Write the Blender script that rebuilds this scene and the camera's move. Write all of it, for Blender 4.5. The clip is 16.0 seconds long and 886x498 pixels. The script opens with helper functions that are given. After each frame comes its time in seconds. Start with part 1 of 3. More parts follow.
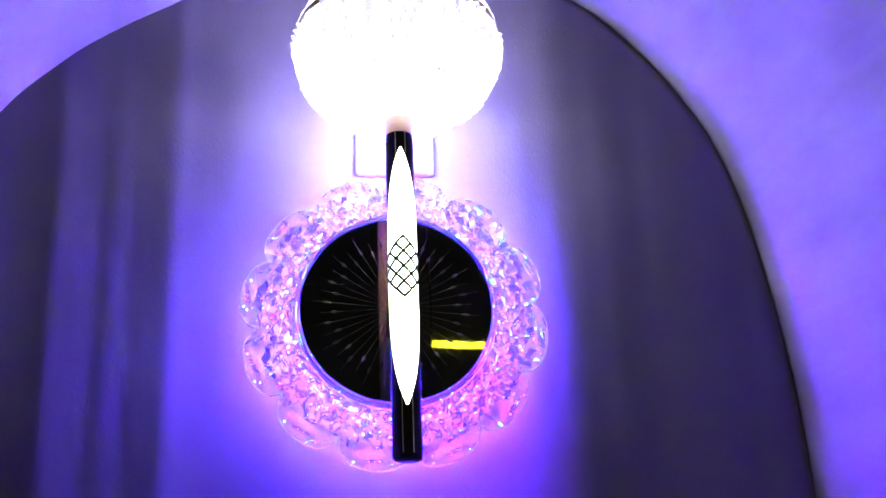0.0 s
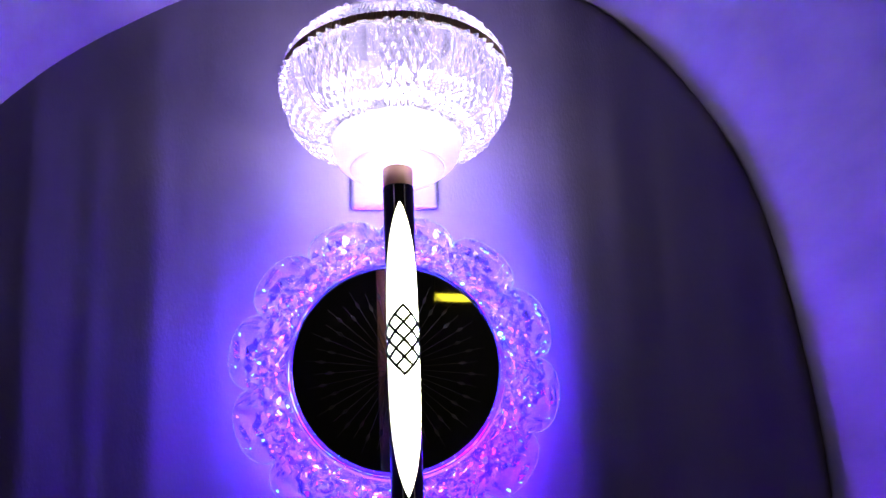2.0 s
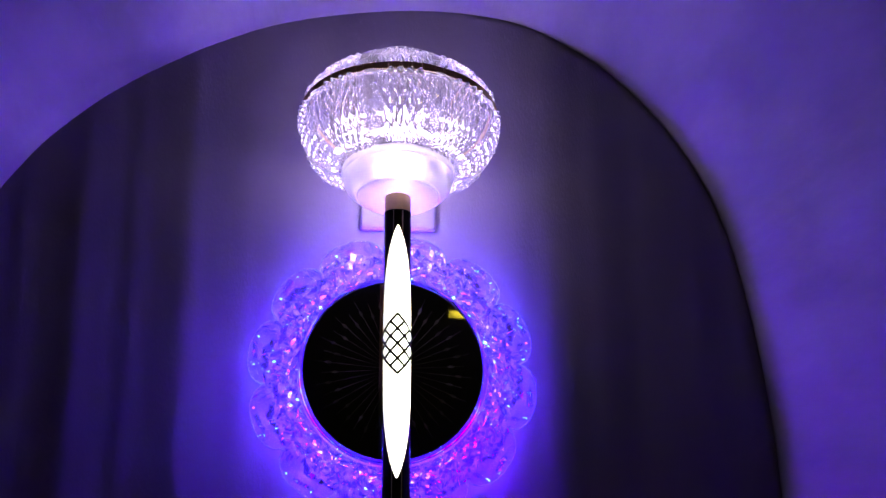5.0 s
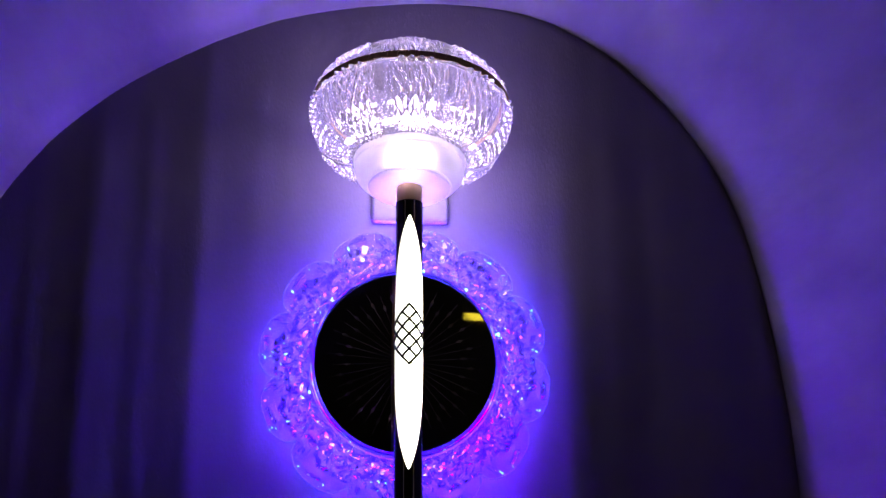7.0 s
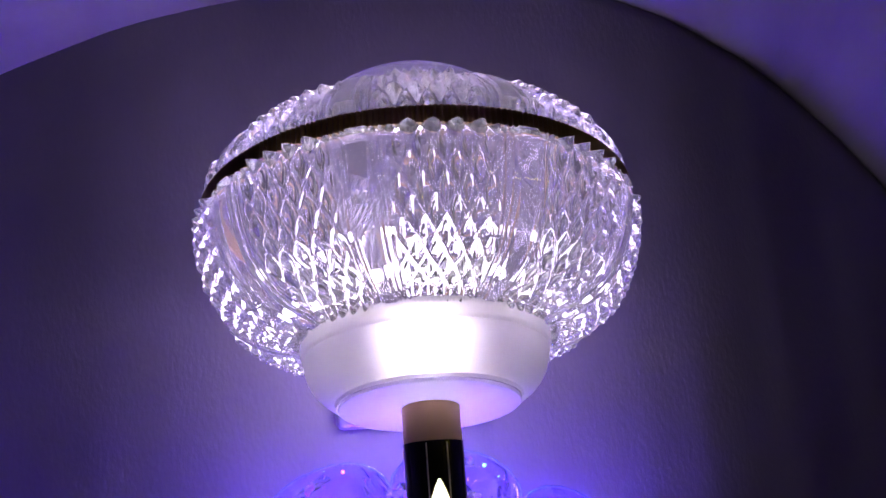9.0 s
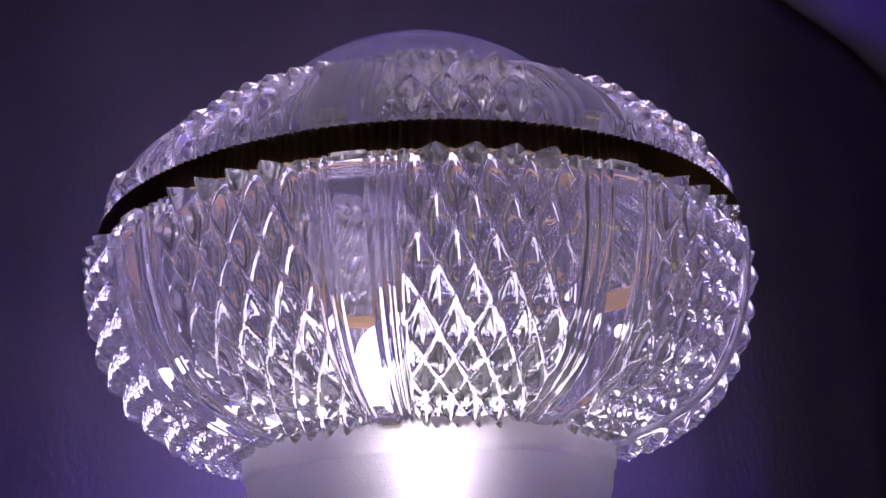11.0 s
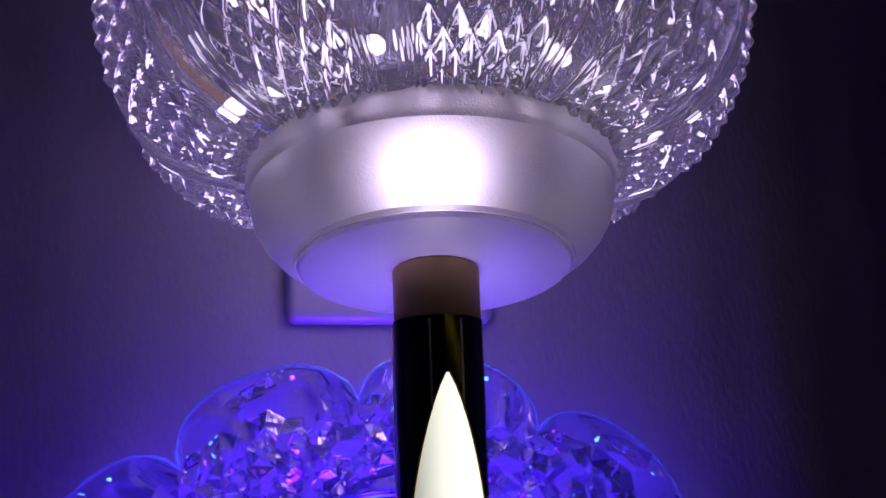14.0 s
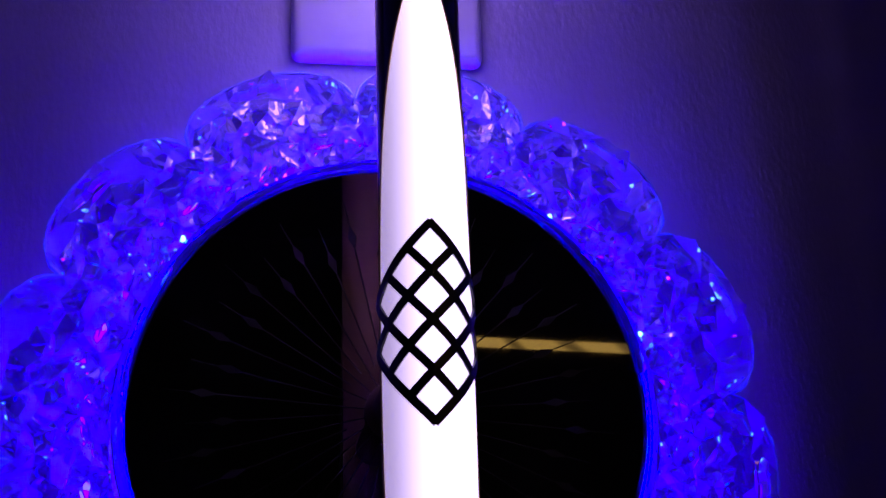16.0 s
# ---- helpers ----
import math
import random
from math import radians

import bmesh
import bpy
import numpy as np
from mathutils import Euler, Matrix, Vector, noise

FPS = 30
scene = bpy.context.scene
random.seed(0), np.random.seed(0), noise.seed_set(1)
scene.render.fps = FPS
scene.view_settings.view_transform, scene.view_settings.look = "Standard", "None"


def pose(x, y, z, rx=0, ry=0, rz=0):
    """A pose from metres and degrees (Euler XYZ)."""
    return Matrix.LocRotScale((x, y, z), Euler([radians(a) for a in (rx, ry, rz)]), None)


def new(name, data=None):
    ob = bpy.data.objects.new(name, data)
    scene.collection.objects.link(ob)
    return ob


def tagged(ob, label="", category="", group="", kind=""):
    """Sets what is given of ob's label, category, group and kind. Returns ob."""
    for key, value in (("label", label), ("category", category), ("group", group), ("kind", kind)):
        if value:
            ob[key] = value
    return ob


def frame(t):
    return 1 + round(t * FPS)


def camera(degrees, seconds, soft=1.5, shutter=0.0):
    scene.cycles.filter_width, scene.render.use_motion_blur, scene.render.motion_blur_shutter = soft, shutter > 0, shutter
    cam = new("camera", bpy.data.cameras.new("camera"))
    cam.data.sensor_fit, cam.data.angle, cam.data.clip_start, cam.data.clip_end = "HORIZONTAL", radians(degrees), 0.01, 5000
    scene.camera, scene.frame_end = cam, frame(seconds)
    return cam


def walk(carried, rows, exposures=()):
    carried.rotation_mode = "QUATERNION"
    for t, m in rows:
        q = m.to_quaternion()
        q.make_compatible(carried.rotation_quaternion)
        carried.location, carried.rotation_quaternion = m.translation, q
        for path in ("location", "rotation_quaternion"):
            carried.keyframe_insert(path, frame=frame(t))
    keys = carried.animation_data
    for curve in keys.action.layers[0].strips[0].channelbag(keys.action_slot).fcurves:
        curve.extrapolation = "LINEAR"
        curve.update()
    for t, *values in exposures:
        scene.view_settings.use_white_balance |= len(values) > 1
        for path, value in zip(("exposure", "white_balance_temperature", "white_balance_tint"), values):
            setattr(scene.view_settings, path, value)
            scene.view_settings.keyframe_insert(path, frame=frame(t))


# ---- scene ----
cam = camera(41.0, 16.0)
METRES, EYE, TILT, LEAN, TURN = 1.3, 1.0, 22.0, 2.2, -5.5
ROWS = [
    (0.0, 0.0, 0.0, 0.0, 0.0, 0.0, 0.0),
    (0.5, -0.0015, 0.0152, 0.0236, 0.4, -1.62, -0.35),
    (1.0, -0.0016, 0.0232, 0.0429, 0.44, -2.95, -0.22),
    (1.5, -0.0024, 0.0368, 0.0697, 0.15, -4.54, -0.02),
    (2.0, -0.0004, 0.0603, 0.0972, 0.12, -6.06, 0.14),
    (2.5, 0.0005, 0.067, 0.121, 0.17, -7.24, -0.68),
    (3.0, 0.008, 0.0524, 0.1374, 0.62, -7.75, -0.93),
    (3.5, 0.0145, 0.0204, 0.1389, 1.01, -7.84, -1.04),
    (4.0, 0.0186, -0.0171, 0.1316, 1.26, -6.84, -1.2),
    (6.5, 0.0316, -0.0406, 0.0932, 2.6, -4.58, -1.12),
    (7.0, 0.0272, -0.0304, 0.093, 2.65, -4.54, -1.04),
    (7.5, 0.0105, 0.0379, 0.0976, 1.23, -4.36, -0.28),
    (8.0, -0.0151, 0.1224, 0.1192, 0.75, -4.49, -0.4),
    (8.5, -0.0169, 0.1938, 0.1301, -0.1, -3.48, -0.06),
    (9.0, -0.0294, 0.3696, 0.1511, -1.74, -6.63, 1.57),
    (11.5, -0.0412, 0.4818, 0.1653, -4.4, -10.32, -1.96),
    (12.0, -0.0422, 0.4772, 0.1563, -4.36, -9.68, -1.78),
    (12.5, -0.0436, 0.4782, 0.1464, -4.52, -9.2, -2.26),
    (13.0, -0.0438, 0.4778, 0.137, -4.69, -8.95, -2.6),
    (13.5, -0.0419, 0.4762, 0.1277, -4.66, -8.57, -2.47),
    (14.0, -0.0414, 0.4693, 0.1053, -4.36, -7.78, -2.09),
    (14.5, -0.0368, 0.4626, 0.0798, -4.06, -5.96, -1.88),
    (15.0, -0.0321, 0.4543, 0.0564, -3.42, -4.60, -1.57),
    (15.5, -0.0326, 0.4434, 0.0342, -2.95, -3.51, -1.39),
    (16.0, -0.0284, 0.4384, 0.0121, -2.44, -2.58, -1.4),
]
EXPOSURE = [(0.0, 1.65, 6200, -3), (0.5, 1.35, 6200, 2), (1.0, 1.05, 6250, 7), (1.5, 0.75, 6250, 12), (2.0, 0.48, 6300, 16), (2.5, 0.25, 6350, 20), (3.0, 0.0, 6400, 24),
            (3.5, -0.15, 6400, 28), (4.0, -0.35, 6400, 32), (7.0, -0.4, 6450, 34), (8.0, -0.35, 6500, 30), (8.5, -0.55, 6600, 24), (9.0, -1.1, 6800, 18),
            (11.5, -2.15, 6900, 17), (12.5, -2.55, 6800, 20), (14.0, -2.65, 6300, 36), (15.0, -2.4, 5800, 70), (16.0, -2.3, 5500, 115)]
walk(cam, [(t, pose(0, 0, EYE, TILT, LEAN, TURN) @ pose(METRES * x, METRES * y, METRES * z, 90 + pitch, roll, yaw)) for t, x, y, z, yaw, pitch, roll in ROWS], EXPOSURE)

# ---------------------------------------------------------------- world and lamps
world = bpy.data.worlds.new("night")
scene.world = world
world.use_nodes = True
world.node_tree.nodes["Background"].inputs[0].default_value = (0.35, 0.3, 0.6, 1)
world.node_tree.nodes["Background"].inputs[1].default_value = 0.01

AX, AY = 0.0582, 0.782          # the pole's and the bowl's axis
DX, DZ = 0.0577, 1.2965         # the mirror disc's centre
WALL = 0.890                    # face of the dark panel

bulb = bpy.data.lights.new("bowl_bulb", "POINT")
bulb.energy, bulb.color, bulb.shadow_soft_size = 0.74, (0.84, 0.72, 1.0), 0.015
bulb_ob = new("bowl_bulb", bulb)
bulb_ob.location = (AX + 0.003, AY + 0.064, 1.464)
cup_led = bpy.data.lights.new("cup_led", "POINT")
cup_led.energy, cup_led.color, cup_led.shadow_soft_size = 0.037, (0.90, 0.84, 1.0), 0.004
cup_ob = new("cup_led", cup_led)
cup_ob.location = (AX, AY - 0.0020, 1.4385)


# ---------------------------------------------------------------- materials
def material(name):
    m = bpy.data.materials.new(name)
    m.use_nodes = True
    return m, m.node_tree.nodes, m.node_tree.links, m.node_tree.nodes["Principled BSDF"]


def textured(name, a, b, rough=0.5, metal=0.0, scale=40.0, stretch=(1, 1, 1), bump=0.1, fine=400.0, depth=0.001, rough_to=None):
    """Two-scale surface: large patches between the colours a and b, fine relief, uneven gloss."""
    m, n, l, p = material(name)
    co = n.new("ShaderNodeTexCoord")
    mp = n.new("ShaderNodeMapping")
    mp.inputs["Scale"].default_value = stretch
    l.new(co.outputs["Object"], mp.inputs["Vector"])
    big = n.new("ShaderNodeTexNoise")
    big.inputs["Scale"].default_value, big.inputs["Detail"].default_value = scale, 5
    small = n.new("ShaderNodeTexNoise")
    small.inputs["Scale"].default_value, small.inputs["Detail"].default_value = fine, 3
    for t in (big, small):
        l.new(mp.outputs["Vector"], t.inputs["Vector"])
    ramp = n.new("ShaderNodeValToRGB")
    ramp.color_ramp.elements[0].position, ramp.color_ramp.elements[1].position = 0.3, 0.7
    ramp.color_ramp.elements[0].color, ramp.color_ramp.elements[1].color = (*a, 1), (*b, 1)
    l.new(big.outputs["Fac"], ramp.inputs["Fac"])
    l.new(ramp.outputs["Color"], p.inputs["Base Color"])
    rr = n.new("ShaderNodeMapRange")
    rr.inputs["To Min"].default_value, rr.inputs["To Max"].default_value = rough, rough_to or min(1, rough + 0.12)
    l.new(small.outputs["Fac"], rr.inputs["Value"])
    l.new(rr.outputs["Result"], p.inputs["Roughness"])
    p.inputs["Metallic"].default_value = metal
    bp = n.new("ShaderNodeBump")
    bp.inputs["Strength"].default_value, bp.inputs["Distance"].default_value = bump, depth
    l.new(small.outputs["Fac"], bp.inputs["Height"])
    l.new(bp.outputs["Normal"], p.inputs["Normal"])
    return m


def crystal(name, tint, glow, share, rough=0.0, ior=1.5):
    """Clear moulded glass with a little haze inside, which takes up the light of the lamp behind it."""
    m, n, l, p = material(name)
    n.remove(p)
    out = n["Material Output"]
    glass = n.new("ShaderNodeBsdfGlass")
    glass.inputs["Color"].default_value, glass.inputs["Roughness"].default_value, glass.inputs["IOR"].default_value = (*tint, 1), rough, ior
    haze = n.new("ShaderNodeBsdfTranslucent")
    haze.inputs["Color"].default_value = (*glow, 1)
    mix = n.new("ShaderNodeMixShader")
    mix.inputs["Fac"].default_value = share
    l.new(glass.outputs[0], mix.inputs[1])
    l.new(haze.outputs[0], mix.inputs[2])
    l.new(mix.outputs[0], out.inputs["Surface"])
    return m


def frosted(name, through_colour, clear):
    """Pearly satin acrylic: part of the light inside comes through softly, part in a hot spot."""
    m, n, l, p = material(name)
    n.remove(p)
    soft, hot, gloss, face = (n.new("ShaderNodeBsdf" + k) for k in ("Translucent", "Refraction", "Glossy", "Diffuse"))
    soft.inputs["Color"].default_value = (*through_colour, 1)
    face.inputs["Color"].default_value = (0.50, 0.48, 0.53, 1)
    hot.inputs["Color"].default_value, hot.inputs["Roughness"].default_value, hot.inputs["IOR"].default_value = (0.9, 0.88, 0.95, 1), 0.78, 1.30
    gloss.inputs["Roughness"].default_value = 0.28
    co, grain, bump = n.new("ShaderNodeTexCoord"), n.new("ShaderNodeTexNoise"), n.new("ShaderNodeBump")
    grain.inputs["Scale"].default_value = 1900
    bump.inputs["Strength"].default_value, bump.inputs["Distance"].default_value = 0.55, 0.0003
    l.new(co.outputs["Object"], grain.inputs["Vector"])
    l.new(grain.outputs["Fac"], bump.inputs["Height"])
    for q in (hot, gloss):
        l.new(bump.outputs["Normal"], q.inputs["Normal"])
    a, b, c = (n.new("ShaderNodeMixShader") for _ in range(3))
    a.inputs["Fac"].default_value, b.inputs["Fac"].default_value, c.inputs["Fac"].default_value = clear, 0.42, 0.14
    for u, v in ((soft.outputs[0], a.inputs[1]), (hot.outputs[0], a.inputs[2]), (a.outputs[0], b.inputs[1]), (face.outputs[0], b.inputs[2]),
                 (b.outputs[0], c.inputs[1]), (gloss.outputs[0], c.inputs[2]), (c.outputs[0], n["Material Output"].inputs["Surface"])):
        l.new(u, v)
    return m


def glowing(name, colour, strength):
    m, n, l, p = material(name)
    p.inputs["Base Color"].default_value = (0.8, 0.8, 0.8, 1)
    p.inputs["Emission Color"].default_value = (*colour, 1)
    p.inputs["Emission Strength"].default_value = strength
    return m


PANEL = textured("dark_laminate", (0.060, 0.049, 0.083), (0.096, 0.079, 0.129), 0.40, 0, 9, (1, 1, 0.5), 0.2, 520, 0.0010, 0.62)
# the plaster's stretched light and dark streaks paint in rays thrown by the crystal
PLASTER = textured("grey_plaster_light_streaks", (0.064, 0.056, 0.070), (0.140, 0.126, 0.152), 0.55, 0, 9, (1, 0.25, 1), 0.3, 90, 0.002, 0.8)
ROOM = textured("grey_paint", (0.20, 0.20, 0.21), (0.27, 0.26, 0.27), 0.7, 0, 3, (1, 1, 1), 0.1, 90, 0.001)
FLOOR = textured("floor_stone", (0.16, 0.15, 0.14), (0.26, 0.25, 0.23), 0.4, 0, 4, (1, 1, 1), 0.1, 60, 0.001)
BLACK = textured("black_lacquer", (0.006, 0.006, 0.007), (0.010, 0.010, 0.012), 0.08, 0, 60, (1, 1, 0.1), 0.02, 500, 0.0003, 0.14)
MIRROR = textured("black_mirror", (0.002, 0.002, 0.002), (0.003, 0.003, 0.003), 0.01, 0, 30, (1, 1, 1), 0.0, 300, 0.0001, 0.03)
MIRROR.node_tree.nodes["Principled BSDF"].inputs["IOR"].default_value = 1.8
ENGRAVED = textured("engraved_bronze", (0.004, 0.003, 0.004), (0.007, 0.005, 0.007), 0.55, 0.0, 80, (1, 1, 1), 0.05, 600, 0.0002)
BRASS = textured("dull_brass", (0.88, 0.64, 0.22), (0.93, 0.70, 0.28), 0.35, 0.2, 70, (1, 1, 0.2), 0.08, 900, 0.0002, 0.5)
BRONZE = textured("dark_bronze", (0.34, 0.21, 0.11), (0.46, 0.29, 0.15), 0.32, 0.85, 120, (1, 1, 1), 0.05, 900, 0.0002, 0.4)
COPPER = textured("brown_copper", (0.85, 0.42, 0.14), (0.90, 0.50, 0.20), 0.4, 0.2, 60, (1, 1, 0.2), 0.05, 900, 0.0002)
GOLD = textured("thin_gold", (0.75, 0.52, 0.22), (0.85, 0.62, 0.3), 0.25, 0.9, 90, (1, 1, 1), 0.05, 900, 0.0001)
SILVER = textured("silver_line", (0.7, 0.68, 0.64), (0.8, 0.78, 0.74), 0.35, 0.3, 90, (1, 1, 1), 0.05, 900, 0.0001)
INK = textured("black_film", (0.008, 0.007, 0.008), (0.014, 0.012, 0.014), 0.25, 0, 200, (1, 1, 1), 0.1, 1500, 0.0002, 0.4)
BOX = textured("grey_plastic", (0.11, 0.105, 0.12), (0.14, 0.135, 0.15), 0.35, 0, 30, (1, 1, 1), 0.05, 500, 0.0005)
WHITE = textured("white_plastic", (0.72, 0.71, 0.72), (0.80, 0.79, 0.80), 0.4, 0, 40, (1, 1, 1), 0.05, 500, 0.0005)
DARK = textured("dark_plastic", (0.02, 0.02, 0.022), (0.03, 0.03, 0.032), 0.4, 0, 40, (1, 1, 1), 0.05, 500, 0.0005)
EDGE_GLASS = crystal("edge_glint_crystal", (0.86, 0.92, 1.0), (0.28, 0.64, 1.0), 0.15, 0.0, 1.46)
BOWL_GLASS = crystal("bowl_crystal", (0.98, 0.98, 1.0), (0.95, 0.93, 1.0), 0.024, 0.0, 1.54)
RING_GLASS = crystal("ring_crystal", (0.91, 0.84, 1.0), (0.42, 0.42, 1.0), 0.030, 0.0, 1.50)
RIM_GLASS = crystal("rim_crystal", (0.58, 0.58, 0.92), (0.5, 0.6, 1.0), 0.006, 0.0, 1.45)
INSERT = glowing("lit_acrylic", (0.86, 1.0, 0.72), 7.5)
CHIP_GLOW = glowing("glint_chip_glow", (0.95, 0.92, 1.0), 50.0)
MODULE = glowing("glint_core_glow", (0.92, 0.87, 1.0), 29.0)
FROSTED = frosted("frosted_pearl", (0.12, 0.11, 0.14), 0.80)
FROSTED_BASE = frosted("frosted_lavender", (0.28, 0.24, 0.46), 0.06)
DOT_BLUE, DOT_CYAN, DOT_PINK = glowing("blue_glint", (0.10, 0.05, 1.0), 40.0), glowing("cyan_glint", (0.03, 0.55, 1.0), 60.0), glowing("pink_glint", (0.9, 0.10, 0.85), 10.0)
CLEAR = crystal("clear_acrylic", (0.98, 0.98, 1.0), (0.9, 0.9, 1.0), 0.01, 0.0, 1.2)
_n, _l = INSERT.node_tree.nodes, INSERT.node_tree.links     # one flank is dimmer: its shade is put into the emission strength
_co, _xyz, _mr = _n.new("ShaderNodeTexCoord"), _n.new("ShaderNodeSeparateXYZ"), _n.new("ShaderNodeMapRange")
_mr.inputs["From Min"].default_value, _mr.inputs["From Max"].default_value, _mr.inputs["To Min"].default_value, _mr.inputs["To Max"].default_value = -0.0108, 0.0015, 1.7, 7.5
_mr.interpolation_type = "SMOOTHSTEP"
_l.new(_co.outputs["Object"], _xyz.inputs[0])
_l.new(_xyz.outputs["X"], _mr.inputs["Value"])
_l.new(_mr.outputs["Result"], _n["Principled BSDF"].inputs["Emission Strength"])
ROPE = glowing("yellow_led_rope", (1.0, 0.86, 0.03), 9.0)
_n, _l = ROPE.node_tree.nodes, ROPE.node_tree.links
_co, _wa, _mr = _n.new("ShaderNodeTexCoord"), _n.new("ShaderNodeTexWave"), _n.new("ShaderNodeMapRange")
_wa.bands_direction = "DIAGONAL"
_wa.inputs["Scale"].default_value, _wa.inputs["Distortion"].default_value = 9.0, 1.5
_mr.inputs["From Max"].default_value, _mr.inputs["To Min"].default_value, _mr.inputs["To Max"].default_value = 0.35, 3.5, 13.0
_l.new(_co.outputs["Object"], _wa.inputs["Vector"])
_l.new(_wa.outputs["Fac"], _mr.inputs["Value"])
_l.new(_mr.outputs["Result"], _n["Principled BSDF"].inputs["Emission Strength"])

LED, _n, _l, _p = material("colour_led")
_co = _n.new("ShaderNodeTexCoord")
_no = _n.new("ShaderNodeTexNoise")
_no.inputs["Scale"].default_value, _no.inputs["Detail"].default_value = 120, 1
_l.new(_co.outputs["Object"], _no.inputs["Vector"])
_ra = _n.new("ShaderNodeValToRGB")
_e = _ra.color_ramp.elements
_e[0].position, _e[0].color = 0.50, (0.16, 0.004, 1.0, 1)
_e[1].position, _e[1].color = 0.66, (0.06, 0.18, 1.0, 1)
_l.new(_no.outputs["Fac"], _ra.inputs["Fac"])
_l.new(_ra.outputs["Color"], _p.inputs["Emission Color"])
_p.inputs["Emission Strength"].default_value = 1050.0


# ---------------------------------------------------------------- mesh helpers
def shade(me, smooth):
    if smooth:
        me.polygons.foreach_set("use_smooth", [True] * len(me.polygons))
    me.update()


def mesh(name, verts, faces, mat, smooth=False):
    me = bpy.data.meshes.new(name)
    me.from_pydata([tuple(v) for v in verts], [], faces)
    me.materials.append(mat)
    shade(me, smooth)
    return me


def part(name, me, parent, label="", at=None):
    ob = new(name, me)
    ob.parent = parent
    if at is not None:
        ob.matrix_basis = at
    if label:
        ob["label"] = label
    return ob


def from_bm(name, bm, mat, smooth=False):
    bmesh.ops.recalc_face_normals(bm, faces=bm.faces)
    me = bpy.data.meshes.new(name)
    bm.to_mesh(me)
    bm.free()
    me.materials.append(mat)
    shade(me, smooth)
    return me


def lathe(name, profile, mat, steps=96, smooth=True, closed=False):
    """Turn (r, z) pairs round z. An r of 0 closes the end."""
    verts, faces, rings = [], [], []
    for r, z in profile:
        if r < 1e-6:
            rings.append([len(verts)] * steps)
            verts.append((0, 0, z))
        else:
            rings.append(list(range(len(verts), len(verts) + steps)))
            verts += [(r * math.cos(2 * math.pi * k / steps), r * math.sin(2 * math.pi * k / steps), z) for k in range(steps)]
    pairs = list(zip(rings, rings[1:])) + ([(rings[-1], rings[0])] if closed else [])
    for a, b in pairs:
        for k in range(steps):
            q = []
            for v in (a[k], a[(k + 1) % steps], b[(k + 1) % steps], b[k]):
                if v not in q:
                    q.append(v)
            if len(q) > 2:
                faces.append(q)
    me = bpy.data.meshes.new(name)
    me.from_pydata(verts, [], faces)
    me.materials.append(mat)
    bm = bmesh.new()
    bm.from_mesh(me)
    bmesh.ops.recalc_face_normals(bm, faces=bm.faces)
    if smooth:
        for e in bm.edges:
            if len(e.link_faces) == 2 and e.calc_face_angle(0) > radians(38):
                e.smooth = False
    bm.to_mesh(me)
    bm.free()
    shade(me, smooth)
    return me


def box_bm(x0, x1, y0, y1, z0, z1, bevel=0.0):
    bm = bmesh.new()
    bmesh.ops.create_cube(bm, size=1)
    bmesh.ops.transform(bm, matrix=Matrix.LocRotScale(((x0 + x1) / 2, (y0 + y1) / 2, (z0 + z1) / 2), None, (x1 - x0, y1 - y0, z1 - z0)), verts=bm.verts)
    if bevel:
        bmesh.ops.bevel(bm, geom=bm.edges[:], offset=bevel, segments=3, affect="EDGES", profile=0.5)
    return bm


# ---------------------------------------------------------------- the alcove
ARCH = [(-0.351, 0.0), (-0.351, 0.6), (-0.349, 1.0), (-0.344, 1.253), (-0.323, 1.411), (-0.275, 1.500), (-0.209, 1.561),
        (-0.137, 1.603), (-0.046, 1.638), (0.06, 1.652), (0.152, 1.646), (0.224, 1.623), (0.282, 1.590), (0.338, 1.533),
        (0.378, 1.463), (0.399, 1.38), (0.413, 1.285), (0.418, 1.19), (0.421, 0.95), (0.422, 0.6), (0.422, 0.0)]


def spline(points, steps):
    out = []
    for k in range(len(points) - 1):
        a, b, c, d = (Vector(points[min(max(k + o, 0), len(points) - 1)]) for o in (-1, 0, 1, 2))
        for s in range(steps):
            t = s / steps
            out.append(0.5 * (2 * b + (c - a) * t + (2 * a - 5 * b + 4 * c - d) * t * t + (3 * b - a - 3 * c + d) * t ** 3))
    return out + [Vector(points[-1])]


EDGE = np.array([tuple(v) for v in spline(ARCH, 9)])


def edge_distance(x, z):
    p = np.array((x, z))
    a, u = EDGE[:-1], EDGE[1:] - EDGE[:-1]
    k = np.clip(((p - a) * u).sum(1) / (u * u).sum(1), 0, 1)
    return float(np.hypot(*(p - a - k[:, None] * u).T).min())


def sway(x):
    """How far the laminate stands back at x: a flat middle, one slack side and one curving back, soft upright waves."""
    d = x - 0.045
    if d < 0:
        back = 0.08 * (math.sqrt(max(0.0, -d - 0.06) ** 2 + 0.004) - 0.0632)
    else:
        bend = min(0.05, max(0.0, x - 0.165))
        back = 0.30 * bend * bend / 0.10 + 0.30 * max(0.0, x - 0.215)
    waves = 0.00060 * math.sin(x * 71 + 0.7) + 0.00028 * math.sin(x * 137 + 2.1) + 0.00010 * math.sin(x * 263 + 4.0)
    return back + waves * min(1.0, max(0.12, (abs(d) - 0.05) / 0.12))


def nose_of(x):
    """Radius of the panel's rounded edge, fuller on the one side."""
    return 0.004 + 0.012 * min(1.0, max(0.0, (x + 0.06) / 0.26))


